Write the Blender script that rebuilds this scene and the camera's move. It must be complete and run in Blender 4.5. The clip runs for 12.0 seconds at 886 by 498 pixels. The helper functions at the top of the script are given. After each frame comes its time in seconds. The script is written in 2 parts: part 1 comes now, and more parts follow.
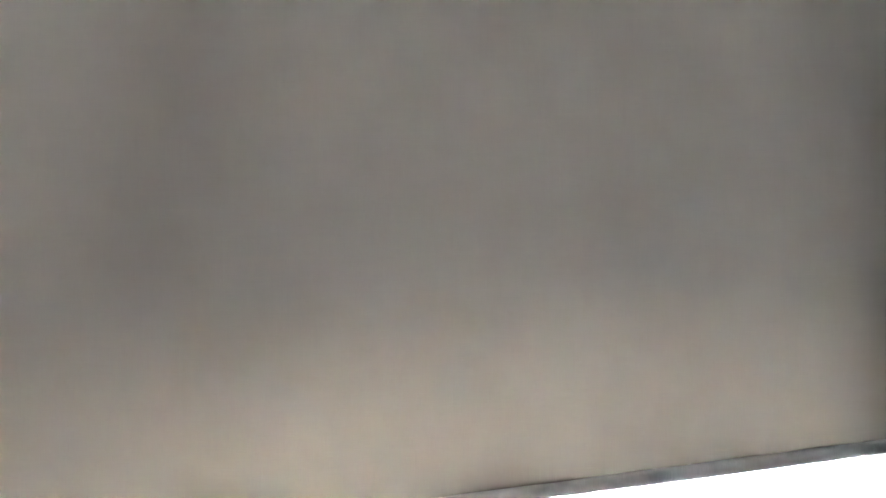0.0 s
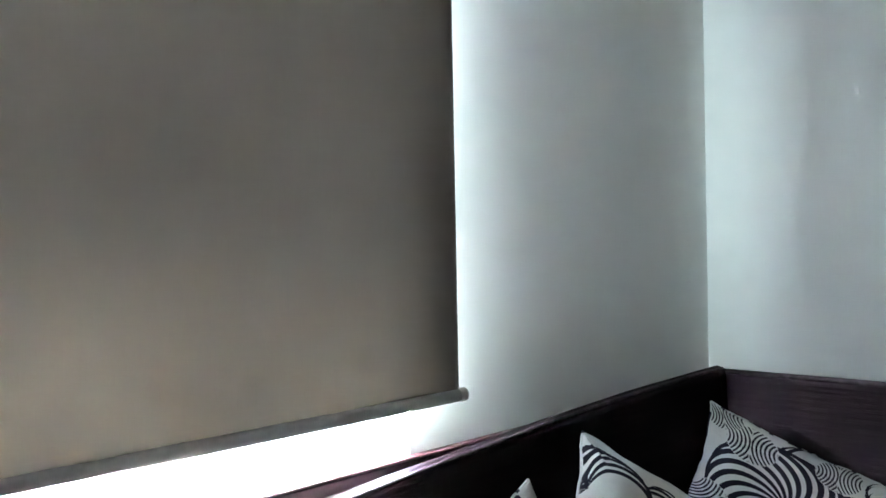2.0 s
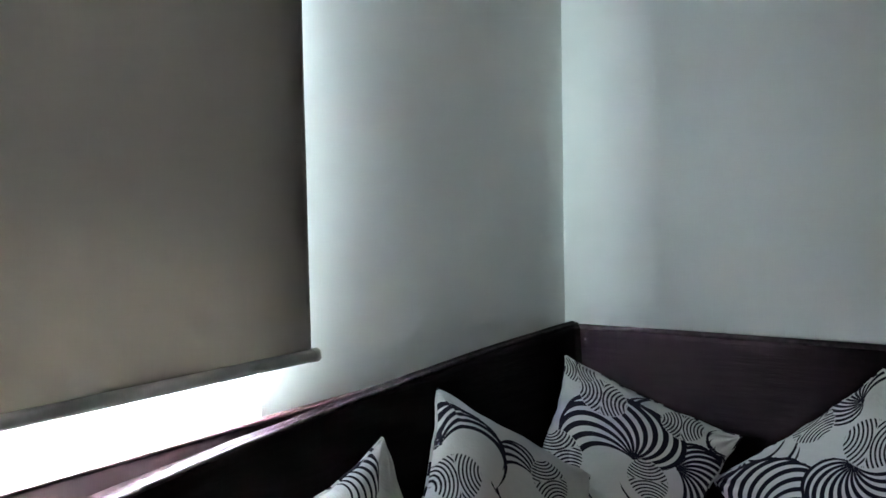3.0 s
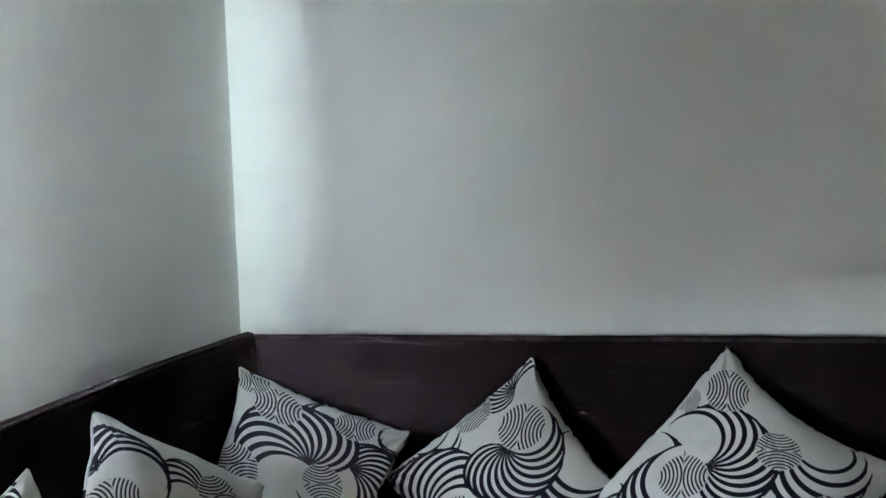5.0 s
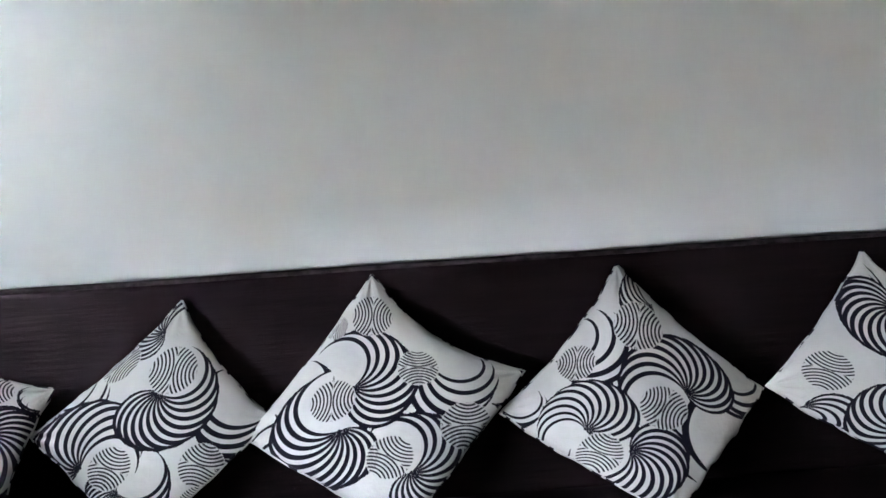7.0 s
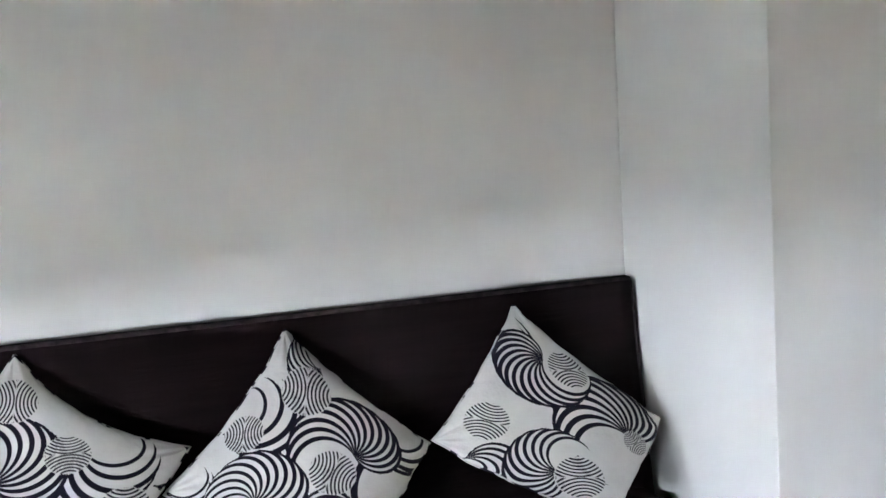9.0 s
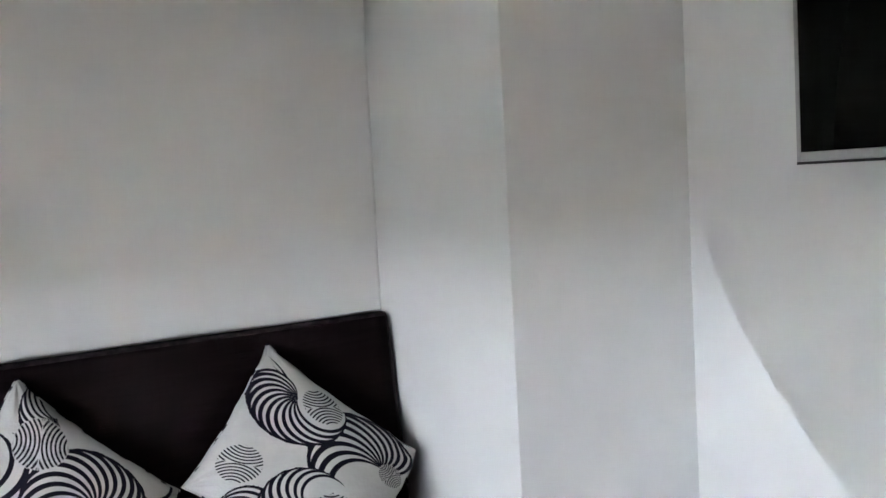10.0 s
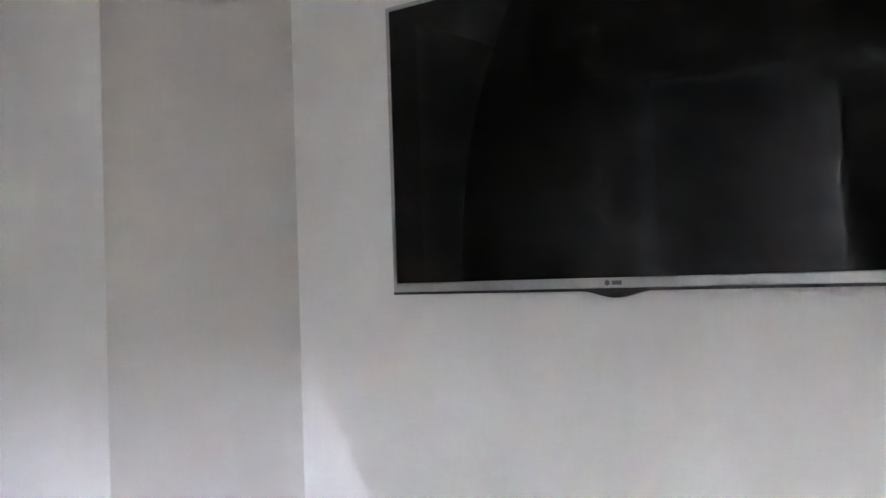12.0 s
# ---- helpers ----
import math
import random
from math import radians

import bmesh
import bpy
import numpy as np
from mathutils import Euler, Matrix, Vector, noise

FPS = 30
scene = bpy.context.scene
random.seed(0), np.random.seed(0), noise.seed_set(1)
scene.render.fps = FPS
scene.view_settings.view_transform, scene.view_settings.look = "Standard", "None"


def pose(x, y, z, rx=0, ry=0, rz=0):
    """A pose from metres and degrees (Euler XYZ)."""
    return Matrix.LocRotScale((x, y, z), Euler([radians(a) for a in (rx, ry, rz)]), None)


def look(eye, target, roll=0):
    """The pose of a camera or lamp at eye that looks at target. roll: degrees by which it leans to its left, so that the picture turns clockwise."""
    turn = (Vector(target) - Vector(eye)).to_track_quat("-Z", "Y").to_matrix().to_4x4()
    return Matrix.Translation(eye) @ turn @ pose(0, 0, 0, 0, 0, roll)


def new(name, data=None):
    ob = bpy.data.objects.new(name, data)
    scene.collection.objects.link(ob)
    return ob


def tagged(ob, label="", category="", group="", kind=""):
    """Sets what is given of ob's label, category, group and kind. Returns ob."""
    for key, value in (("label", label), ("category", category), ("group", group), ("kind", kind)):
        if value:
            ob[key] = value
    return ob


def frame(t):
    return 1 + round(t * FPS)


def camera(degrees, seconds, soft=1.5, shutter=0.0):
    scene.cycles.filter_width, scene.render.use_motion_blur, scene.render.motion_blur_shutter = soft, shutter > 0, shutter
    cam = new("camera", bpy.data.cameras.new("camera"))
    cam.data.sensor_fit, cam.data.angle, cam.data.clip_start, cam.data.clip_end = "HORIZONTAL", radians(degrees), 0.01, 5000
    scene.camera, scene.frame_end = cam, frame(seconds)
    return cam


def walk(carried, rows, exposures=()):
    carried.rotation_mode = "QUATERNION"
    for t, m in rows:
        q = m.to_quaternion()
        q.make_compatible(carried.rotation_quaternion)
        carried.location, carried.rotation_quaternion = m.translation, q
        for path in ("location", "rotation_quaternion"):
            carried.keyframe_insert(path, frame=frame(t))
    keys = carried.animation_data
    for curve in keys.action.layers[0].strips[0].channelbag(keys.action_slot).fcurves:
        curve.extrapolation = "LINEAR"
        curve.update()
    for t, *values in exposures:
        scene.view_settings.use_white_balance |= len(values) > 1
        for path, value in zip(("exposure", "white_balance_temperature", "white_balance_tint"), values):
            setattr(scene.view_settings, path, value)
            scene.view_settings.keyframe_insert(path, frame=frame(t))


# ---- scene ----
PATH = [
    (0, pose(1.115, -2.186, 1.173, 92.63, 2.38, 68.72)),
    (0.3, pose(1.108, -2.179, 1.173, 93.43, 2.02, 63.54)),
    (0.5, pose(1.103, -2.174, 1.173, 93.88, 2.00, 60.34)),
    (0.8, pose(1.096, -2.167, 1.173, 94.08, 2.07, 55.66)),
    (1, pose(1.091, -2.162, 1.173, 93.79, 2.01, 52.78)),
    (1.5, pose(1.082, -2.149, 1.172, 91.92, 1.60, 46.40)),
    (2, pose(1.081, -2.135, 1.171, 89.50, 1.08, 42.85)),
    (2.5, pose(1.084, -2.114, 1.167, 87.16, 0.95, 39.18)),
    (3, pose(1.098, -2.098, 1.167, 86.86, 1.12, 35.07)),
    (4.8, pose(1.154, -2.074, 1.159, 87.47, 1.86, 18.37)),
    (5, pose(1.164, -2.072, 1.157, 87.09, 2.16, 16.58)),
    (5.5, pose(1.191, -2.070, 1.154, 86.06, 2.44, 12.02)),
    (6, pose(1.215, -2.070, 1.148, 84.66, 2.95, 7.22)),
    (6.5, pose(1.241, -2.070, 1.141, 83.31, 2.96, 2.43)),
    (7, pose(1.272, -2.077, 1.147, 82.38, 3.52, -2.34)),
    (9, pose(1.373, -2.079, 1.169, 84.51, 3.41, -20.29)),
    (9.5, pose(1.410, -2.099, 1.169, 85.23, 3.57, -26.41)),
    (10, pose(1.428, -2.127, 1.173, 85.93, 3.07, -33.71)),
    (10.5, pose(1.449, -2.150, 1.185, 86.79, 2.83, -40.17)),
    (11, pose(1.463, -2.172, 1.189, 88.89, 2.06, -46.12)),
    (11.5, pose(1.471, -2.188, 1.202, 90.56, 1.52, -50.87)),
    (11.7, pose(1.473, -2.191, 1.206, 91.08, 1.86, -52.77)),
    (12, pose(1.475, -2.196, 1.212, 91.66, 1.90, -55.49)),
]
cam = camera(51.4, 12.0)
# --- exposure ---
EXPOSURES = [(0, 2.55, 6200, 11), (1.5, 2.1, 6150, 8), (3, 1.55, 6150, 6), (5, 2.05, 6300, 8), (6, 2.5, 6300, 11),
             (7, 2.85, 6300, 13), (9, 3.02, 6450, 13), (11, 2.55, 6550, 17), (12, 2.76, 6550, 20)]
walk(cam, PATH, EXPOSURES)
LAMP_HIGH, LAMP_LOW, LAMP_CORNER_BAND = 9000, 56, 0.75
LAMP_BLIND_GLOW = 13500
BLIND_THROUGH = 0.21

# ---- light ----
world = bpy.data.worlds.new("world")
scene.world = world
world.use_nodes = True
wn = world.node_tree
sky = wn.nodes.new("ShaderNodeTexSky")
sky.sky_type = "NISHITA"
sky.sun_disc = False
sky.sun_elevation = radians(50)
sky.sun_rotation = radians(200)
wn.nodes["Background"].inputs["Strength"].default_value = 0.10
wn.links.new(sky.outputs[0], wn.nodes["Background"].inputs["Color"])


def area_lamp(name, where, target, w, h, power, colour, spread=180):
    data = bpy.data.lights.new(name, "AREA")
    data.shape, data.size, data.size_y = "RECTANGLE", w, h
    data.energy, data.color, data.spread = power, colour, radians(spread)
    ob = new(name, data)
    ob.matrix_world = look(where, target)
    return ob


# sky outside the blinded window: the upper and low area lamps stand in for it
area_lamp("upper_sky_light", (-0.62, -2.2, 1.70), (3, -2.2, 1.70), 2.8, 0.9, LAMP_HIGH, (0.81, 0.91, 1.0), 90)
# added lamp behind the blind's edge: throws the bright band beside the room corner
area_lamp("corner_band_helper", (0.028, -1.25, 1.50), (0.028, 0, 1.50), 0.05, 1.15, LAMP_CORNER_BAND, (0.80, 0.98, 0.98), 90)
# added lamp on the sill, aimed up the blind to make its low glow
glow_helper = area_lamp("blind_glow_helper", (-0.022, -1.74, 0.830), (0.520, -1.74, 1.830), 1.36, 0.034, LAMP_BLIND_GLOW, (0.98, 0.97, 0.95), 26)
glow_helper.data.shape = "ELLIPSE"
area_lamp("low_sky_light", (-0.63, -2.2, 1.05), (3, -2.2, 1.05), 2.8, 0.39, LAMP_LOW, (0.82, 0.91, 1.0), 175)

# ---- materials ----


def material(name):
    m = bpy.data.materials.new(name)
    m.use_nodes = True
    nt = m.node_tree
    return m, nt, nt.nodes["Principled BSDF"]


def node(nt, kind, **values):
    n = nt.nodes.new(kind)
    for key, value in values.items():
        n.inputs[key].default_value = value
    return n


def noise_tex(nt, scale, detail=4.0, rough=0.6, stretch=None):
    co = nt.nodes.new("ShaderNodeTexCoord")
    n = node(nt, "ShaderNodeTexNoise", Scale=scale, Detail=detail, Roughness=rough)
    if stretch:
        mp = nt.nodes.new("ShaderNodeMapping")
        mp.inputs["Scale"].default_value = stretch
        nt.links.new(co.outputs["Object"], mp.inputs[0])
        nt.links.new(mp.outputs[0], n.inputs["Vector"])
    else:
        nt.links.new(co.outputs["Object"], n.inputs["Vector"])
    return n.outputs["Fac"]


def ramp(nt, fac, stops):
    r = nt.nodes.new("ShaderNodeValToRGB")
    els = r.color_ramp.elements
    while len(els) < len(stops):
        els.new(0.5)
    for e, (p, c) in zip(els, stops):
        e.position, e.color = p, (*c, 1)
    nt.links.new(fac, r.inputs[0])
    return r.outputs[0]


def bump(nt, bsdf, height, strength, distance, base=None):
    b = node(nt, "ShaderNodeBump", Strength=strength, Distance=distance)
    nt.links.new(height, b.inputs["Height"])
    if base:
        nt.links.new(base, b.inputs["Normal"])
    nt.links.new(b.outputs[0], bsdf.inputs["Normal"])
    return b.outputs[0]


def plaster(name, low, high):
    m, nt, b = material(name)
    nt.links.new(ramp(nt, noise_tex(nt, 1.3, 5), [(0.3, low), (0.7, high)]), b.inputs["Base Color"])
    b.inputs["Roughness"].default_value = 0.55
    b.inputs["Specular IOR Level"].default_value = 0.3
    first = bump(nt, b, noise_tex(nt, 2.2, 3), 0.25, 0.02)
    bump(nt, b, noise_tex(nt, 160, 3), 0.12, 0.002, first)
    return m


M_WALL = plaster("wall_paint", (0.74, 0.75, 0.735), (0.79, 0.79, 0.775))
M_CEIL = plaster("ceiling_paint", (0.78, 0.78, 0.77), (0.82, 0.82, 0.81))

# dark brown ribbed sofa cloth
M_SOFA, nt, b = material("dark_brown_cloth")
nt.links.new(ramp(nt, noise_tex(nt, 14, 5, 0.7, (0.25, 0.25, 3.0)), [(0.3, (0.0042, 0.0023, 0.0028)), (0.7, (0.0098, 0.0054, 0.0063))]), b.inputs["Base Color"])
b.inputs["Roughness"].default_value = 0.62
b.inputs["Specular IOR Level"].default_value = 0.025
first = bump(nt, b, noise_tex(nt, 60, 3, 0.6, (0.12, 0.12, 1.6)), 0.3, 0.005)
bump(nt, b, noise_tex(nt, 420, 2), 0.3, 0.0015, first)

M_PIPING, nt, b = material("worn_brown_piping")
nt.links.new(ramp(nt, noise_tex(nt, 35, 4), [(0.35, (0.014, 0.010, 0.011)), (0.7, (0.048, 0.037, 0.040))]), b.inputs["Base Color"])
b.inputs["Roughness"].default_value = 0.6
b.inputs["Specular IOR Level"].default_value = 0.03
bump(nt, b, noise_tex(nt, 150, 3), 0.7, 0.004)

# white cotton printed in blue-black
M_PRINT, nt, b = material("printed_cotton")
at = nt.nodes.new("ShaderNodeAttribute")
at.attribute_name = "ink"
mr = node(nt, "ShaderNodeMapRange")
mr.inputs["From Min"].default_value, mr.inputs["From Max"].default_value = -0.0012, 0.0012
nt.links.new(at.outputs["Fac"], mr.inputs["Value"])
cloth = ramp(nt, noise_tex(nt, 9, 4), [(0.3, (0.42, 0.416, 0.395)), (0.7, (0.49, 0.486, 0.46))])
mix = nt.nodes.new("ShaderNodeMix")
mix.data_type = "RGBA"
nt.links.new(mr.outputs[0], mix.inputs["Factor"])
nt.links.new(cloth, mix.inputs["A"])
mix.inputs["B"].default_value = (0.0042, 0.0034, 0.010, 1)
nt.links.new(mix.outputs["Result"], b.inputs["Base Color"])
b.inputs["Roughness"].default_value = 0.8
b.inputs["Specular IOR Level"].default_value = 0.12
first = bump(nt, b, noise_tex(nt, 16, 4), 0.5, 0.014)
bump(nt, b, noise_tex(nt, 700, 2), 0.25, 0.001, first)

# blind cloth: lets a little daylight through


def blind_material(name, low, high, behind, share):
    m, nt, b = material(name)
    nt.links.new(ramp(nt, noise_tex(nt, 3, 4), [(0.3, low), (0.7, high)]), b.inputs["Base Color"])
    b.inputs["Roughness"].default_value = 0.85
    b.inputs["Specular IOR Level"].default_value = 0.15
    bump(nt, b, noise_tex(nt, 260, 2, 0.5, (1, 1, 0.2)), 0.2, 0.001)
    tl = nt.nodes.new("ShaderNodeBsdfTranslucent")
    tl.inputs["Color"].default_value = (*behind, 1)
    mx = nt.nodes.new("ShaderNodeMixShader")
    mx.inputs[0].default_value = share
    nt.links.new(b.outputs[0], mx.inputs[1])
    nt.links.new(tl.outputs[0], mx.inputs[2])
    nt.links.new(mx.outputs[0], nt.nodes["Material Output"].inputs["Surface"])
    return m


M_BLIND = blind_material("blind_cloth", (0.225, 0.213, 0.198), (0.26, 0.248, 0.23), (0.585, 0.56, 0.525), BLIND_THROUGH)
# pale backing, out of view, that bounces daylight past the blind's edge
M_BOUNCE_LINING = blind_material("bounce_lining_cloth", (0.74, 0.74, 0.72), (0.80, 0.80, 0.78), (0.8, 0.75, 0.7), BLIND_THROUGH)


def plain(name, colour, rough, metal=0.0, vary=0.12, scale=30, relief=0.1):
    m, nt, b = material(name)
    dark = tuple(c * (1 - vary) for c in colour)
    lite = tuple(min(1, c * (1 + vary)) for c in colour)
    nt.links.new(ramp(nt, noise_tex(nt, scale, 4), [(0.3, dark), (0.7, lite)]), b.inputs["Base Color"])
    b.inputs["Roughness"].default_value = rough
    b.inputs["Metallic"].default_value = metal
    if relief:
        bump(nt, b, noise_tex(nt, scale * 8, 2), relief, 0.001)
    return m


M_TUBE = plain("grey_tube_cap", (0.66, 0.65, 0.62), 0.5)
M_SILL = plain("dark_sill_wood", (0.020, 0.012, 0.014), 0.4, vary=0.3)
M_RED = plain("red_brown_edge", (0.034, 0.010, 0.014), 0.5, vary=0.2)
M_FRAME = plain("white_window_frame", (0.78, 0.79, 0.78), 0.35)
M_SILVER = plain("brushed_silver", (0.42, 0.42, 0.43), 0.38, 0.7, 0.06, 90, 0.03)
M_BEZEL = plain("black_plastic", (0.012, 0.011, 0.013), 0.35, vary=0.1)
M_MARK = plain("grey_mark", (0.10, 0.10, 0.11), 0.4)
M_LENS = plain("dark_red_lens", (0.02, 0.005, 0.006), 0.2, relief=0)
# floor and end wall, both out of view, kept dark to hold down bounced light
M_WOOD = plain("dark_unseen_wood", (0.08, 0.055, 0.036), 0.45, vary=0.25, scale=8)
M_STEEL = plain("mount_steel", (0.08, 0.08, 0.085), 0.45, 0.8)

M_SCREEN, nt, b = material("tv_screen")
b.inputs["Base Color"].default_value = (0.0035, 0.0036, 0.0033, 1)
b.inputs["Specular IOR Level"].default_value = 0.11
nt.links.new(ramp(nt, noise_tex(nt, 6, 4), [(0.3, (0.03, 0.03, 0.03)), (0.7, (0.05, 0.05, 0.05))]), b.inputs["Roughness"])

M_GLASS, nt, b = material("window_glass")
b.inputs["Transmission Weight"].default_value = 1.0
b.inputs["Roughness"].default_value = 0.0
b.inputs["IOR"].default_value = 1.05
M_GROUND = plain("outside_paving", (0.30, 0.29, 0.27), 0.9, vary=0.2, scale=2)

# ---- mesh helpers ----


def link_mesh(name, bm, mat, parent=None, label="", smooth=False):
    bmesh.ops.recalc_face_normals(bm, faces=bm.faces[:])
    me = bpy.data.meshes.new(name)
    bm.to_mesh(me)
    bm.free()
    me.materials.append(mat)
    if smooth:
        for p in me.polygons:
            p.use_smooth = True
    ob = new(name, me)
    if parent:
        ob.parent = parent
    if label:
        ob["label"] = label
    return ob


def part(name, bm, mat, parent, label="", smooth=False):
    return link_mesh(name, bm, mat, parent, label, smooth)


def box(x0, y0, z0, x1, y1, z1, bevel=0.0, segments=2):
    bm = bmesh.new()
    bmesh.ops.create_cube(bm, size=1)
    for v in bm.verts:
        v.co = Vector((x0 + (v.co.x + 0.5) * (x1 - x0), y0 + (v.co.y + 0.5) * (y1 - y0), z0 + (v.co.z + 0.5) * (z1 - z0)))
    if bevel:
        bmesh.ops.bevel(bm, geom=bm.edges[:], offset=bevel, segments=segments, profile=0.6, affect="EDGES")
    return bm


def sweep(profile, places, close=False):
    """A closed outline carried along places; each place maps an outline point to the world."""
    bm = bmesh.new()
    rings = [[bm.verts.new(put(p)) for p in profile] for put in places]
    n = len(profile)
    for a, c in zip(rings, rings[1:]):
        for i in range(n):
            bm.faces.new((a[i], a[(i + 1) % n], c[(i + 1) % n], c[i]))
    bm.faces.new(rings[0])
    bm.faces.new(rings[-1][::-1])
    return bm


def tube(points, radius, sides=8):
    bm = bmesh.new()
    rings = []
    for i, p in enumerate(points):
        a, c = Vector(points[max(i - 1, 0)]), Vector(points[min(i + 1, len(points) - 1)])
        q = (c - a).to_track_quat("Z", "Y")
        rings.append([bm.verts.new(Vector(p) + q @ Vector((radius * math.cos(k * math.tau / sides), radius * math.sin(k * math.tau / sides), 0))) for k in range(sides)])
    for a, c in zip(rings, rings[1:]):
        for i in range(sides):
            bm.faces.new((a[i], a[(i + 1) % sides], c[(i + 1) % sides], c[i]))
    bm.faces.new(rings[0])
    bm.faces.new(rings[-1][::-1])
    return bm


# ---- the room ----
FLOOR, CEIL = -0.08, 2.20
X_R, X_TV = 2.628, 3.193        # alcove wall and wall with the screen
Y_P = -0.571                    # front of the pier
Y_BACK = -4.6
WIN_Y0, WIN_Y1, WIN_Z0, WIN_Z1 = -3.10, -1.06, 0.815, 2.10


def structure(name, bm, mat, label, category):
    return tagged(link_mesh(name, bm, mat), label, category, kind="structure")


def join(*bms):
    out = bmesh.new()
    for bm in bms:
        me = bpy.data.meshes.new("tmp")
        bm.to_mesh(me)
        bm.free()
        out.from_mesh(me)
        bpy.data.meshes.remove(me)
    return out


structure("floor", box(-0.2, Y_BACK - 0.2, FLOOR - 0.2, X_TV + 0.2, 0.2, FLOOR), M_WOOD, "brown wooden floor of the sitting room", "floor")
structure("ceiling", box(-0.2, Y_BACK - 0.2, CEIL, X_TV + 0.2, 0.2, CEIL + 0.2), M_CEIL, "plain white painted ceiling", "ceiling")


def ridged_wall():
    """The wall behind the sofa: its face drawn along x with a faint upright ridge by the corner."""
    n = 260
    bm = bmesh.new()
    rings = []
    for i in range(n + 1):
        x = -0.2 + (X_R + 0.2) * i / n
        d = 0.0011 * math.exp(-((x - 0.107) / 0.012) ** 2)
        d += 0.0012 * noise.noise((x * 1.8, 3.3, 0.4))
        rings.append([bm.verts.new(p) for p in ((x, -d, FLOOR), (x, -d, CEIL), (x, 0.2, CEIL), (x, 0.2, FLOOR))])
    for a, c in zip(rings, rings[1:]):
        for i in range(4):
            bm.faces.new((a[i], a[(i + 1) % 4], c[(i + 1) % 4], c[i])).smooth = i == 0
    bm.faces.new(rings[0])
    bm.faces.new(rings[-1][::-1])
    return bm


structure("wall_north", ridged_wall(), M_WALL, "smooth pale grey-white wall behind the sofa", "wall")
structure("wall_pier", box(X_R, Y_P, FLOOR, X_TV + 0.2, 0.2, CEIL, 0.0012, 1), M_WALL, "white square pier standing out beside the sofa", "wall")
structure("wall_east", box(X_TV, Y_BACK - 0.2, FLOOR, X_TV + 0.2, Y_P, CEIL), M_WALL, "smooth white wall that carries the television", "wall")
# end wall out of view, added dark so that little light bounces back
structure("wall_south", box(-0.2, Y_BACK - 0.2, FLOOR, X_TV, Y_BACK, CEIL), M_WOOD, "unseen dark end wall added to cut bounced light", "wall")
structure("wall_west", join(
    box(-0.06, WIN_Y1, FLOOR, 0, 0, CEIL),
    box(-0.06, Y_BACK, FLOOR, 0, WIN_Y0, CEIL),
    box(-0.06, WIN_Y0, FLOOR, 0, WIN_Y1, WIN_Z0),
    box(-0.06, WIN_Y0, WIN_Z1, 0, WIN_Y1, CEIL)), M_WALL, "white window wall with a blind before it", "wall")
structure("ground", box(-40, -40, FLOOR - 0.5, -0.2, 40, FLOOR - 0.3), M_GROUND, "pale paving outside the window", "ground")


def window(name, y0, y1, z0, z1, panes):
    root = tagged(new(name), "white framed window in the thick wall", "window", kind="structure")
    f = 0.05
    fr = join(box(-0.06, y0, z0, -0.040, y0 + f, z1), box(-0.06, y1 - f, z0, -0.040, y1, z1),
              box(-0.06, y0 + f, z0, -0.040, y1 - f, z0 + f * 0.6), box(-0.06, y0 + f, z1 - f, -0.040, y1 - f, z1))
    part("window_frame", fr, M_FRAME, root)
    step = (y1 - y0 - 2 * f) / panes
    for i in range(panes):
        a = y0 + f + i * step
        if i:
            part("mullion", box(-0.058, a - 0.02, z0 + 0.03, -0.042, a + 0.02, z1 - f), M_FRAME, root)
        g = part("pane", box(-0.053, a + 0.02, z0 + 0.03, -0.048, a + step - 0.02, z1 - f), M_GLASS, root)
        g.visible_shadow = False
    return root


# white slab added outside so the gap under the blind reads bright
structure("ledge", box(-0.75, -6.3, 0.72, -0.0605, -0.8, 0.80), M_FRAME, "added white ledge outside that brightens the gap under the blind", "ledge")


window("window_1", WIN_Y0, WIN_Y1, WIN_Z0, WIN_Z1, 2)

# dark wooden panelling below the window, behind the sofa
dado = tagged(new("dado_panel"), "dark brown wooden panelling with reddish top edge under the window", "panelling", kind="structure")
part("board", box(0.001, -3.3, 0.05, 0.016, -0.03, 0.812, 0.002, 1), M_SILL, dado)
part("top_strip", box(0.001, -3.3, 0.8125, 0.018, -0.03, 0.8185, 0.002, 1), M_RED, dado, "thin red-brown top edge")

# ---- roller blind ----
blind = tagged(new("roller_blind"), "grey-beige cloth roller blind drawn down over the window", "blind")
B_X, B_Y0, B_Y1, B_Z0, B_Z1 = 0.059, -3.16, -1.002, 0.922, 2.10


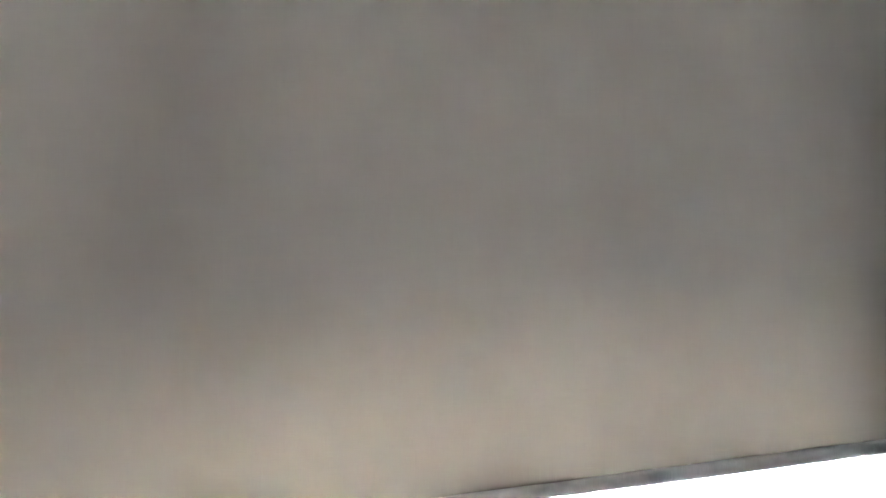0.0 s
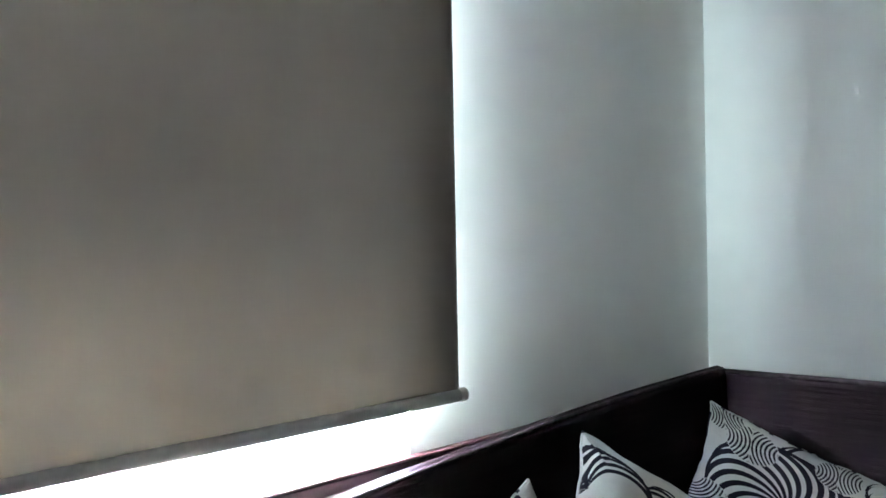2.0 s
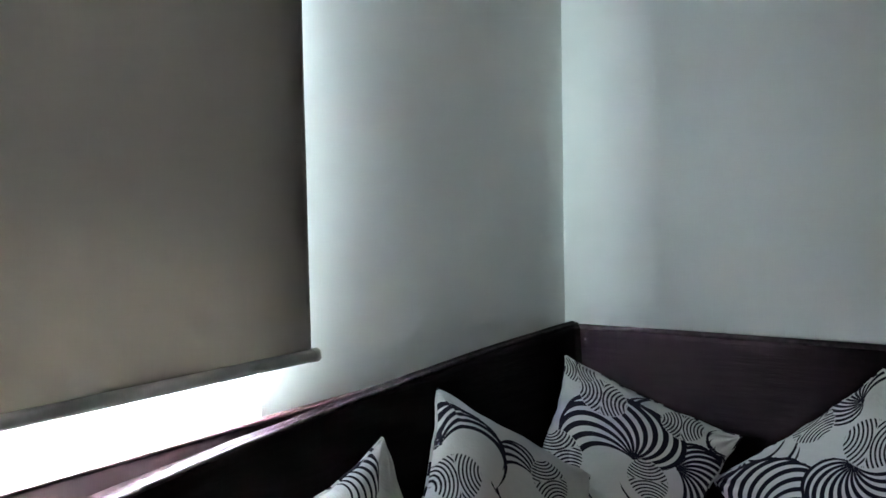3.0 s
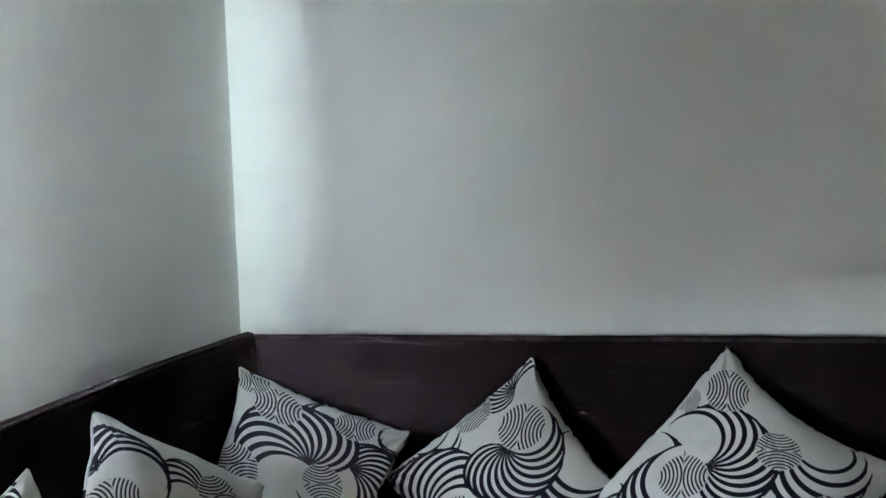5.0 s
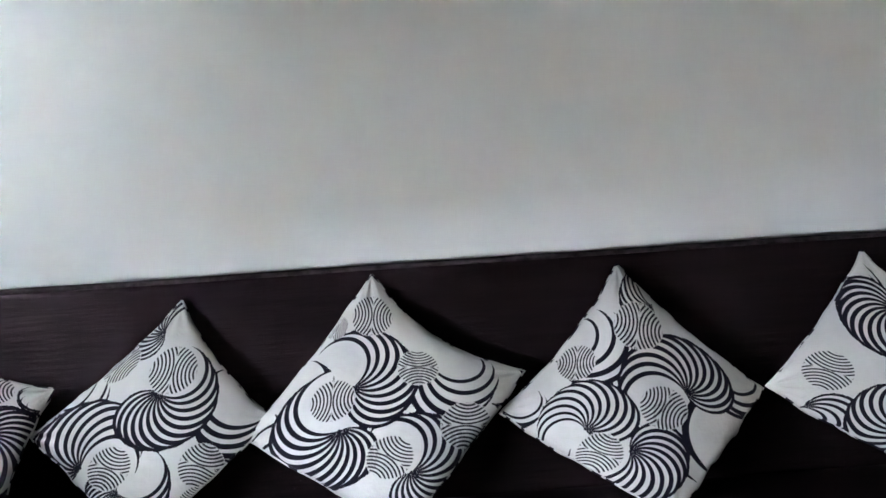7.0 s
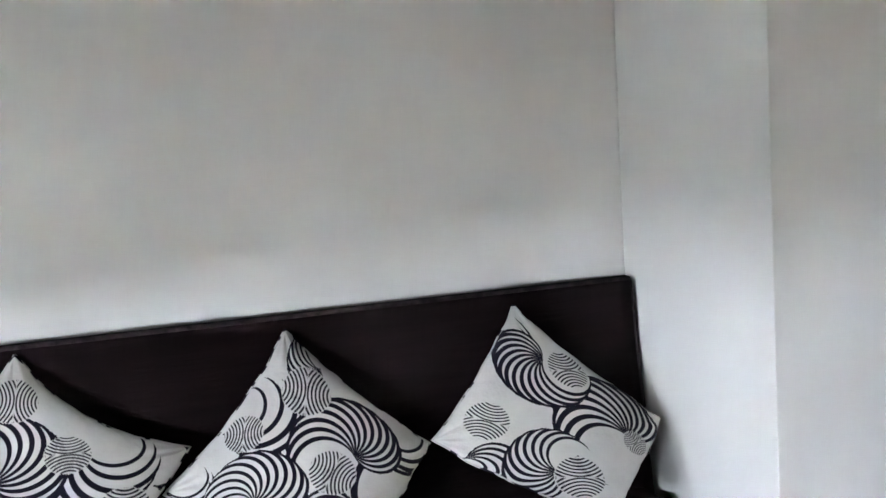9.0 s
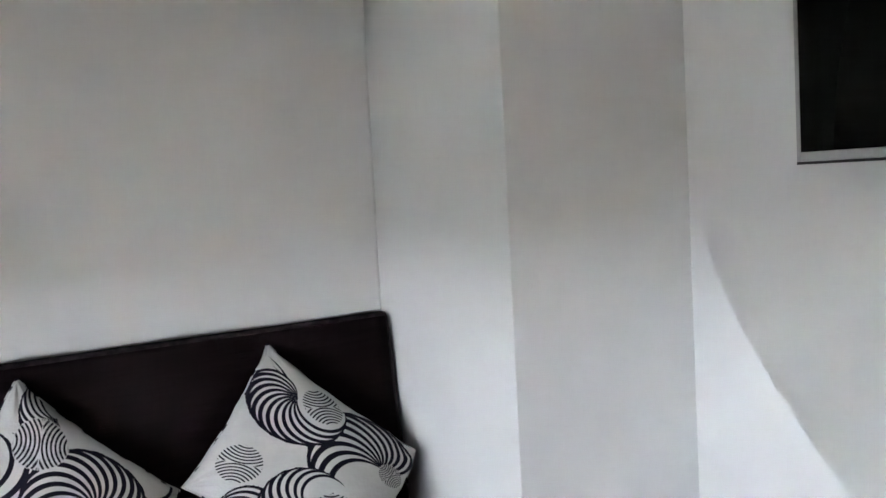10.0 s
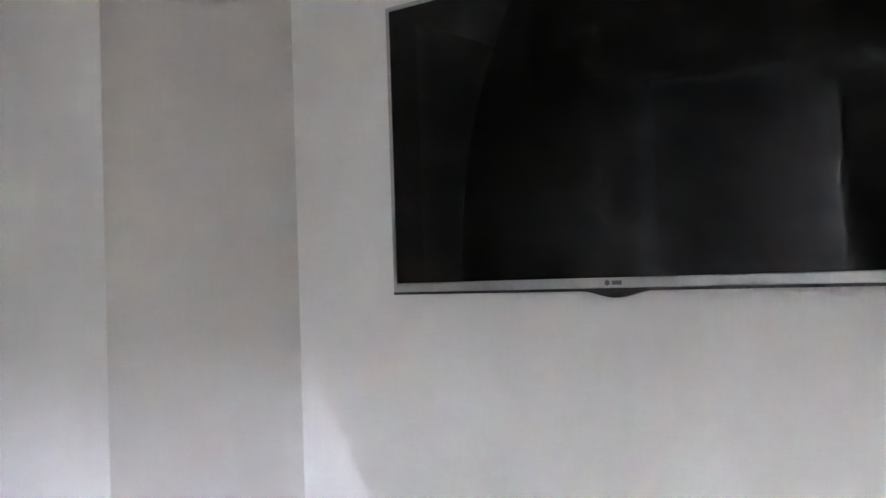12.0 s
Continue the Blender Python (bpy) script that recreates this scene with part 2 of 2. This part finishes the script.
def blind_cloth(back=0.0):
    """One hanging sheet with slack, a shallow sag and puckers near the bottom tube."""
    nu, nv, thick = 170, 90, 0.0012
    bm = bmesh.new()
    sides = []
    for side in (1, -1):
        grid = []
        for j in range(nv + 1):
            row = []
            v = (j / nv) ** 1.6
            z = B_Z0 + v * (B_Z1 - B_Z0)
            low = math.exp(-(z - B_Z0) / 0.05)
            for i in range(nu + 1):
                y = B_Y0 + (B_Y1 - B_Y0) * i / nu
                d = 0.004 * noise.noise((y * 1.6, z * 0.8, 0.3)) * min(1, (B_Y1 - y) * 5)
                lump = noise.noise((y * 6.0, 2.0, z * 3)) + 0.6 * noise.noise((y * 15.0, 7.0, z * 9))
                d += 0.017 * math.exp(-((z - B_Z0 - 0.045) / 0.035) ** 2) * lump * min(1, (B_Y1 - y) * 4)
                row.append(bm.verts.new((B_X + d - back + side * thick / 2, y, z)))
            grid.append(row)
        sides.append(grid)
        for j in range(nv):
            for i in range(nu):
                bm.faces.new((grid[j][i], grid[j][i + 1], grid[j + 1][i + 1], grid[j + 1][i]))
    a, c = sides
    for i in range(nu):
        bm.faces.new((a[0][i], a[0][i + 1], c[0][i + 1], c[0][i]))
        bm.faces.new((a[nv][i], a[nv][i + 1], c[nv][i + 1], c[nv][i]))
    for j in range(nv):
        bm.faces.new((a[j][0], a[j + 1][0], c[j + 1][0], c[j][0]))
        bm.faces.new((a[j][nu], a[j + 1][nu], c[j + 1][nu], c[j][nu]))
    return bm


part("cloth", blind_cloth(), M_BLIND, blind, smooth=True)
# second sheet added behind the cloth to bounce daylight onto the wall beside it
part("bounce_lining", blind_cloth(0.002), M_BOUNCE_LINING, blind, "unseen white backing added to bounce daylight", True)
part("bottom_tube", tube([(B_X, B_Y0, 0.9145), (B_X, -2.0, 0.9145), (B_X, B_Y1 - 0.002, 0.9145)], 0.0105, 16), M_TUBE, blind, "cloth-covered round bottom bar", True)
part("end_cap", tube([(B_X, B_Y1 - 0.002, 0.9145), (B_X, B_Y1 + 0.010, 0.9145), (B_X, B_Y1 + 0.014, 0.9145)], 0.0118, 16), M_TUBE, blind, "grey plastic end cap", True)
part("roller", tube([(B_X - 0.02, B_Y0, 2.115), (B_X - 0.02, B_Y1, 2.115)], 0.024, 16), M_BLIND, blind, "rolled cloth at the top", True)
part("bracket", box(0.001, B_Y1, 2.085, 0.07, B_Y1 + 0.006, 2.145, 0.001, 1), M_TUBE, blind)
part("bracket", box(0.001, B_Y0 - 0.006, 2.085, 0.07, B_Y0, 2.145, 0.001, 1), M_TUBE, blind)

# ---- corner sofa ----
sofa = tagged(new("corner_sofa"), "dark brown ribbed cloth corner sofa along two walls", "sofa")
TOP, SEAT = 0.85, 0.355


def back_outline(depth_top, depth_low, gap=0.004, r=0.022):
    """Cross-section of the back: (out from the wall, height), leaning forward towards the seat."""
    pts = [(gap, 0.05), (gap, TOP - 0.006)]
    for k in range(6):
        a = math.pi / 2 * (1 - k / 5)
        pts.append((depth_top - r + r * math.cos(a), TOP - r + r * math.sin(a)))
    for k in range(1, 9):
        s = k / 8
        pts.append((depth_top + (depth_low - depth_top) * (s ** 1.5), TOP - r - s * (TOP - r - SEAT + 0.03)))
    pts.append((depth_low, 0.05))
    return pts


def straight_place(x):
    wob = 0.0025 * noise.noise((x * 3.1, 0.7, 1.3))
    return lambda p: Vector((x, -p[0] - wob, p[1] + 0.8 * wob * (p[1] > 0.7)))


xs = [0.05 + (2.606 - 0.05) * i / 60 for i in range(61)]
part("backrest", sweep(back_outline(0.062, 0.135), [straight_place(x) for x in xs]), M_SOFA, sofa, "upright back along the long wall", True)


def fall(d):
    """How far the top of the window-side back has dropped, d metres from the corner."""
    return -0.008 + 0.036 * d * d


def side_place(d):
    wob = 0.003 * noise.noise((d * 4.0, 5.1, 0.2))
    rear = 0.046 - 0.030 * min(1, max(0, (d - 0.95) / 0.4))
    return lambda p: Vector(((p[0] if p[0] > 0.03 else rear) + wob, -d, p[1] + (wob - fall(d)) * min(1, max(0, (p[1] - 0.3) / 0.4))))


ds = [0.064 + (2.3 - 0.064) * i / 60 for i in range(61)]
part("side_backrest", sweep(back_outline(0.074, 0.15, 0.020), [side_place(d) for d in ds]), M_SOFA, sofa, "lower back along the window, falling away from the corner", True)
part("piping", tube([(x, -0.055, TOP - 0.006) for x in xs[::3]] + [(2.611, -0.052, TOP - 0.016), (2.613, -0.055, TOP - 0.05), (2.612, -0.068, 0.68), (2.61, -0.11, SEAT + 0.05)], 0.006), M_PIPING, sofa, "worn lighter piping along the top edge", True)
part("side_piping", tube([(0.066, -d, TOP - 0.006 - fall(d)) for d in ds[::2]], 0.005), M_PIPING, sofa, "worn lighter piping along the top edge", True)


def pad(x0, y0, x1, y1, z0, z1, crown, n=26):
    """A stuffed seat pad with a crowned top and rounded rim."""
    bm = bmesh.new()
    top = []
    for j in range(n + 1):
        row = []
        for i in range(n + 1):
            u, w = i / n * 2 - 1, j / n * 2 - 1
            e = (1 - abs(u) ** 8) * (1 - abs(w) ** 8)
            z = z1 - 0.03 * (1 - e) + crown * (1 - u * u) * (1 - w * w) + 0.004 * noise.noise((x0 + u * 2, y0 + w * 2, 0.4))
            row.append(bm.verts.new((x0 + (u + 1) / 2 * (x1 - x0), y0 + (w + 1) / 2 * (y1 - y0), z)))
        top.append(row)
    for j in range(n):
        for i in range(n):
            bm.faces.new((top[j][i], top[j][i + 1], top[j + 1][i + 1], top[j + 1][i]))
    rim = top[0][:] + [r[n] for r in top[1:]] + top[n][-2::-1] + [top[j][0] for j in range(n - 1, 0, -1)]
    low = [bm.verts.new((v.co.x, v.co.y, z0)) for v in rim]
    k = len(rim)
    for i in range(k):
        bm.faces.new((rim[i], rim[(i + 1) % k], low[(i + 1) % k], low[i]))
    bm.faces.new(low)
    return bm


part("seat", pad(0.72, -0.78, 2.575, -0.128, 0.22, SEAT, 0.012), M_SOFA, sofa, "", True)
part("corner_seat", pad(0.16, -0.78, 0.716, -0.128, 0.22, SEAT, 0.012), M_SOFA, sofa, "", True)
part("side_seat", pad(0.148, -2.3, 0.86, -0.784, 0.22, SEAT, 0.012), M_SOFA, sofa, "", True)
part("base", box(0.15, -0.76, FLOOR + 0.05, 2.57, -0.136, 0.218, 0.01), M_SOFA, sofa)
part("side_base", box(0.17, -2.28, FLOOR + 0.05, 0.84, -0.765, 0.218, 0.01), M_SOFA, sofa)
for fx, fy in ((0.2, -0.2), (2.5, -0.2), (2.5, -0.7), (0.22, -2.2), (0.8, -2.2), (1.4, -0.7)):
    part("foot", tube([(fx, fy, FLOOR), (fx, fy, FLOOR + 0.055)], 0.022, 12), M_BEZEL, sofa)

# ---- scatter cushions ----


def ink_value(x, y, swirls, discs):
    """Signed print value, in cushion sides, over grids x and y: above nought is ink."""
    best = np.full(x.shape, -1.0)
    bend = radians(205)
    for cx, cy, ax, ay, ex, ey, hand in reversed(swirls):
        # arms fan out from the hub, from the one that ends at a round to the one that ends at e
        first, last = math.atan2(ay - cy, ax - cx), math.atan2(ey - cy, ex - cx)
        fan = (hand * (last - first)) % math.tau
        long_a, long_e = math.hypot(ax - cx, ay - cy), math.hypot(ex - cx, ey - cy)
        arms = max(3, round(fan / 0.29) + 1)
        own = 0.006 - np.hypot(x - cx, y - cy)
        covered = own > -0.004
        for k in range(arms):
            f = k / (arms - 1)
            far = (long_a + (long_e - long_a) * f) * (1 + 0.10 * math.sin(math.pi * f))
            way = first + hand * fan * f
            ux, uy = math.cos(way), math.sin(way)
            r = far / (2 * math.sin(bend / 2))
            off = -r * math.cos(bend / 2) * hand
            mx, my = cx + ux * far / 2 - uy * off, cy + uy * far / 2 + ux * off
            dx, dy = x - mx, y - my
            d = np.hypot(dx, dy)
            turn = ((math.atan2(cy - my, cx - mx) - np.arctan2(dy, dx)) * hand) % math.tau
            inside = turn <= bend
            half = far * 0.040 * np.sin(np.clip(turn / bend, 0, 1) * math.pi) ** 0.62
            own = np.maximum(own, np.where(inside, half - np.abs(d - r), -1.0))
            covered |= inside & (d < r + half)
        best = np.where(covered, np.maximum(own, -0.05), best)
    for cx, cy, rad, ang in discs:
        dx, dy = x - cx, y - cy
        c, s = math.cos(ang), math.sin(ang)
        u, w = dx * c + dy * s, -dx * s + dy * c
        d = np.hypot(np.abs(u) - rad * 1.5, w)
        pitch = rad / 6.2
        off = np.abs((d / pitch) % 1.0 - 0.5)
        val = np.minimum(np.minimum((off - 0.27) * pitch, rad - np.hypot(dx, dy)), np.abs(u) - 0.02 * rad)
        inside = np.hypot(dx, dy) < rad * 1.04
        best = np.where(inside, np.maximum(val, np.minimum(best, -0.001)), best)
    return best


def cushion(tip, right, left, bottom, plump, swirls, discs, label, seed, pinch=(0.085, 0.085, 0.085, 0.085)):
    root = tagged(new("cushion"), label, "cushion", "cushions on the sofa")
    tip, right, left, bottom = (Vector(p) for p in (tip, right, left, bottom))
    side = ((right - tip).length + (left - tip).length) / 2
    normal = ((left - tip).cross(right - tip)).normalized()
    n = 190

    def spot(s, t, face):
        a, c = 2 * s - 1, 2 * t - 1
        ss = 0.5 + 0.5 * a * (1 - pinch[1 if a > 0 else 3] * (1 - c * c) * abs(a) ** 1.5)
        tt = 0.5 + 0.5 * c * (1 - pinch[2 if c > 0 else 0] * (1 - a * a) * abs(c) ** 1.5)
        base = tip * (1 - ss) * (1 - tt) + right * ss * (1 - tt) + left * (1 - ss) * tt + bottom * ss * tt
        body = max(0.0, (1 - a * a) * (1 - c * c))
        h = plump * body ** 0.42
        h += 0.008 * body ** 0.3 * noise.noise((s * 3 + seed, t * 3, seed))
        # gathers that run in from each corner, and an uneven seam
        for ca, cc in ((-1, -1), (1, -1), (-1, 1), (1, 1)):
            r = math.hypot(a - ca, c - cc) / 2
            turn = math.atan2(c - cc, a - ca)
            near = math.exp(-((r - 0.11) / 0.085) ** 2)
            h += 0.017 * near * body ** 0.2 * noise.noise((turn * 3.2 + seed * 3, ca + seed, cc + r * 3))
        wave = 0.014 * (1 - body) ** 5
        base = base + (right - tip) * (wave * noise.noise((s * 7, t * 7, seed))) + (left - tip) * (wave * noise.noise((s * 7, t * 7, seed + 9)))
        sag = 0.010 * body ** 0.5 * noise.noise((s * 1.7 + seed, t * 1.7, seed * 2))
        return base + normal * (h + sag) * face

    bm = bmesh.new()
    layer = bm.verts.layers.float.new("ink")
    gs, gt = np.meshgrid(np.linspace(0, 1, n + 1), np.linspace(0, 1, n + 1))
    ink = ink_value(gs, gt, swirls, discs)
    grid = []
    for j in range(n + 1):
        row = []
        for i in range(n + 1):
            v = bm.verts.new(spot(i / n, j / n, 1))
            v[layer] = float(ink[j][i])
            row.append(v)
        grid.append(row)
    for j in range(n):
        for i in range(n):
            bm.faces.new((grid[j][i], grid[j][i + 1], grid[j + 1][i + 1], grid[j + 1][i]))
    link_mesh("front_cover", bm, M_PRINT, root, smooth=True)
    m = 60
    bm = bmesh.new()
    layer = bm.verts.layers.float.new("ink")
    grid = []
    for j in range(m + 1):
        row = []
        for i in range(m + 1):
            v = bm.verts.new(spot(i / m, j / m, -0.75))
            v[layer] = float(ink[j * n // m][n - i * n // m])
            row.append(v)
        grid.append(row)
    for j in range(m):
        for i in range(m):
            bm.faces.new((grid[j][i], grid[j][i + 1], grid[j + 1][i + 1], grid[j + 1][i]))
    link_mesh("back_cover", bm, M_PRINT, root, smooth=True)
    ring = [spot(i / 40, 0, 1) for i in range(41)] + [spot(1, i / 40, 1) for i in range(1, 41)] + [spot(1 - i / 40, 1, 1) for i in range(1, 41)] + [spot(0, 1 - i / 40, 1) for i in range(1, 41)]
    bm = tube(ring, 0.0028, 6)
    layer = bm.verts.layers.float.new("ink")
    for v in bm.verts:
        v[layer] = 1 if noise.noise(v.co * 45) > 0.12 else -1
    link_mesh("seam", bm, M_PRINT, root, smooth=True)
    return root


cushion((0.13, -0.91, 0.767), (0.27, -0.86, 0.39), (0.166, -1.31, 0.7), (0.32, -1.27, 0.375), 0.05,
        [(-0.047, 0.397, 0.071, 0.492, -0.033, 0.12, -1), (-0.029, 0.167, 0.061, 0.004, -0.041, 0.065, -1)],
        [],
        'sunlit swirl-printed white cushion under the window', 0.4)
cushion((0.12, -0.733, 0.818), (0.29, -0.455, 0.61), (0.268, -1.06, 0.583), (0.42, -0.77, 0.4), 0.058,
        [(0.016, 0.315, 0.314, 0.472, -0.063, 0.261, -1), (0.522, 0.319, 0.397, 0.539, 0.298, 0.277, 1), (0.053, 0.526, 0.017, 0.619, -0.044, 0.45, 1)],
        [(0.113, 0.475, 0.12, 2.74), (0.625, 0.287, 0.119, 1)],
        'swirl-printed white cushion leaning on the window-side back', 2.1)
cushion((0.1, -0.19, 0.795), (0.497, -0.15, 0.645), (0.075, -0.3, 0.57), (0.43, -0.36, 0.4), 0.06,
        [(0.571, 0.519, 0.553, 0.992, 0.543, 0.128, 1), (0.811, 0.419, 0.55, 0.714, 0.985, 0.243, -1), (-0.007, 0.738, 0.104, 0.164, 0.218, 0.261, 1), (0.752, 0.276, 0.61, -0.042, 0.509, 0.08, -1), (1.046, 0.127, 0.907, -0.009, 0.965, 0.147, -1)],
        [(0.288, 0.196, 0.148, 3), (0.69, 0.592, 0.122, 1.07), (0.159, 0.783, 0.155, 0.7), (0.729, 0.097, 0.115, 2.96), (0.085, 0.061, 0.126, 2.82)],
        'shaded swirl-printed cushion tucked into the sofa corner', 3.8)
cushion((0.76, -0.084, 0.802), (0.95, -0.17, 0.555), (0.45, -0.19, 0.562), (0.7, -0.36, 0.372), 0.062,
        [(0.415, 0.368, 0.292, 0.074, 0.536, 0.635, 1), (0.097, 0.145, 0.272, -0.013, -0.022, 0.332, -1), (0.421, 0.915, 0.685, 0.741, 0.044, 0.92, -1), (0.955, 0.016, 0.554, -0.027, 0.971, 0.329, -1), (0.688, 0.86, 0.654, 0.583, 0.567, 1.016, 1), (-0.074, 0.8, -0.052, 0.578, 0.127, 0.531, 1)],
        [(0.353, 0.232, 0.146, 2.43), (0.546, 0.81, 0.121, 1.2), (0.917, 0.464, 0.126, 1.12), (0.045, 0.426, 0.12, -0.18), (1.044, 0.625, 0.085, 1.05)],
        'plump square cushion in white cotton with dark blue-black swirls', 5.5, (0.085, 0.0, 0.0, 0.085))
cushion((1.178, -0.071, 0.833), (1.494, -0.16, 0.615), (0.887, -0.19, 0.522), (1.22, -0.38, 0.372), 0.068,
        [(0.332, 0.532, 0.039, 0.491, 0.605, 0.448, 1), (0.419, 0.741, 0.188, 0.511, 0.609, 0.937, -1), (0.843, 0.739, 0.555, 0.698, 1.032, 0.857, 1), (0.568, 0.201, 0.74, -0.018, 0.925, 0.292, 1), (0.966, 0.248, 0.78, 0.03, 1.01, -0.023, 1), (0.071, 0.831, 0.011, 0.527, 0.201, 0.617, 1), (0.405, 1.001, 0.304, 1.103, 0.07, 1.033, 1)],
        [(0.161, 0.167, 0.116, 2.56), (0.289, 0.639, 0.11, 2.49), (0.54, 0.277, 0.104, 0.94), (0.714, 0.731, 0.109, 1.65), (0.922, 0.41, 0.122, 1.01), (0.026, 0.323, 0.064, -0.27)],
        'square cushion printed with black swirls, corner flopped against the sofa back', 7.2, (0.2, 0.0, 0.0, 0.06))
cushion((1.718, -0.082, 0.821), (2.003, -0.18, 0.545), (1.432, -0.191, 0.535), (1.74, -0.4, 0.372), 0.066,
        [(0.389, 0.85, 0.33, 1.029, 0.443, 0.586, 1), (0.668, 0.376, 0.581, 0.693, 0.777, 0.126, 1), (0.629, 0.827, 0.395, 0.952, 0.863, 0.689, -1), (0.27, 0.048, 0.233, -0.123, 0.166, 0.193, -1), (0.02, 0.621, -0.05, 0.358, 0.212, 0.261, 1), (0.712, 0.121, 0.895, -0.064, 1.026, 0.101, 1), (1.015, 0.158, 1.072, 0.657, 0.893, 0.736, 1), (-0.004, 0.976, 0.052, 0.803, 0.131, 0.85, 1)],
        [(0.277, 0.217, 0.137, 2.68), (0.628, 0.524, 0.119, 3), (0.525, 0.913, 0.107, 1.4), (0.123, 0.578, 0.102, 2.55)],
        'square cushion with large black pinwheel swirls and puckered corner', 8.9, (0.07, -0.02, -0.02, 0.1))
cushion((2.26, -0.1, 0.818), (2.597, -0.19, 0.511), (2.008, -0.18, 0.55), (2.33, -0.39, 0.372), 0.062,
        [(0.245, 0.228, 0.508, 0.119, 0.015, 0.335, 1), (0.6, 0.841, 0.696, 0.621, 0.477, 1.045, -1), (0.821, 0.357, 0.88, 0.76, 0.722, 0.034, 1), (0.196, 1, 0.277, 1.156, 0.444, 0.999, -1), (0.007, 0.33, 0.008, 0.072, 0.079, 0.194, 1), (0.763, 0.108, 0.987, -0.022, 0.935, 0.179, 1)],
        [(0.161, 0.76, 0.116, 1.36), (0.388, 0.181, 0.12, 0.75), (0.724, 0.808, 0.133, 0.95), (0.893, 0.364, 0.081, 0.34)],
        'swirl-printed white cushion beside the pier at the sofa end', 10.6, (0.085, -0.02, -0.04, 0.06))


# ---- television ----
tv = tagged(new("television"), "black flat television with silver lower rim on the wall", "television")
tv.matrix_world = pose(3.108, -1.472, 1.172, 0, 0, -2.7)
TW, TH = 0.553, 0.655


def tv_bar(pts, x0, x1, mat, name, label=""):
    bm = bmesh.new()
    a = [bm.verts.new((x0, y, z)) for y, z in pts]
    c = [bm.verts.new((x1, y, z)) for y, z in pts]
    k = len(pts)
    bm.faces.new(a)
    bm.faces.new(c[::-1])
    for i in range(k):
        bm.faces.new((a[i], a[(i + 1) % k], c[(i + 1) % k], c[i]))
    return part(name, bm, mat, tv, label)


part("housing", box(0.010, -TW + 0.004, 0.012, 0.036, TW - 0.004, TH - 0.004, 0.004), M_BEZEL, tv)
part("rear_box", box(0.0362, -0.34, 0.06, 0.05, 0.34, 0.40, 0.006), M_BEZEL, tv)
part("screen", box(0.0, -TW + 0.010, 0.026, 0.0098, TW - 0.010, TH - 0.010), M_SCREEN, tv, "glossy black switched-off screen")
part("side_rim", box(-0.002, TW - 0.0098, 0.006, 0.0098, TW, TH, 0.0015, 1), M_SILVER, tv)
part("side_rim", box(-0.002, -TW, 0.006, 0.0098, -TW + 0.0098, TH, 0.0015, 1), M_SILVER, tv)
part("top_rim", box(-0.002, -TW + 0.010, TH - 0.0098, 0.0098, TW - 0.010, TH, 0.0015, 1), M_SILVER, tv)
part("lower_rim", box(-0.003, -TW + 0.010, 0.006, 0.0098, TW - 0.010, 0.0258, 0.0015, 1), M_SILVER, tv, "brushed silver lower rim")
lip = [(-TW, 0.0058), (TW, 0.0058), (TW, 0.0)]
for k in range(13):
    y = 0.075 - 0.15 * k / 12
    lip.append((y, -0.013 * (0.5 + 0.5 * math.cos(math.pi * y / 0.075))))
lip.append((-TW, 0.0))
tv_bar(lip, -0.001, 0.012, M_BEZEL, "lower_lip", "black lower lip with a rounded bulge in the middle")
part("sensor", box(-0.0022, -0.012, -0.0105, -0.0012, 0.012, -0.002, 0.0003, 1), M_LENS, tv, "small dark red sensor window")
mark = bmesh.new()
bmesh.ops.create_cone(mark, cap_ends=True, segments=20, radius1=0.0055, radius2=0.0055, depth=0.001, matrix=pose(-0.0037, 0.016, 0.016, 0, 90, 0))
part("round_mark", mark, M_MARK, tv)
part("bar_mark", box(-0.0042, -0.014, 0.012, -0.0032, 0.006, 0.020), M_MARK, tv)
part("wall_mount", box(0.0502, -0.2, 0.1, 0.0765, 0.2, 0.36), M_STEEL, tv)
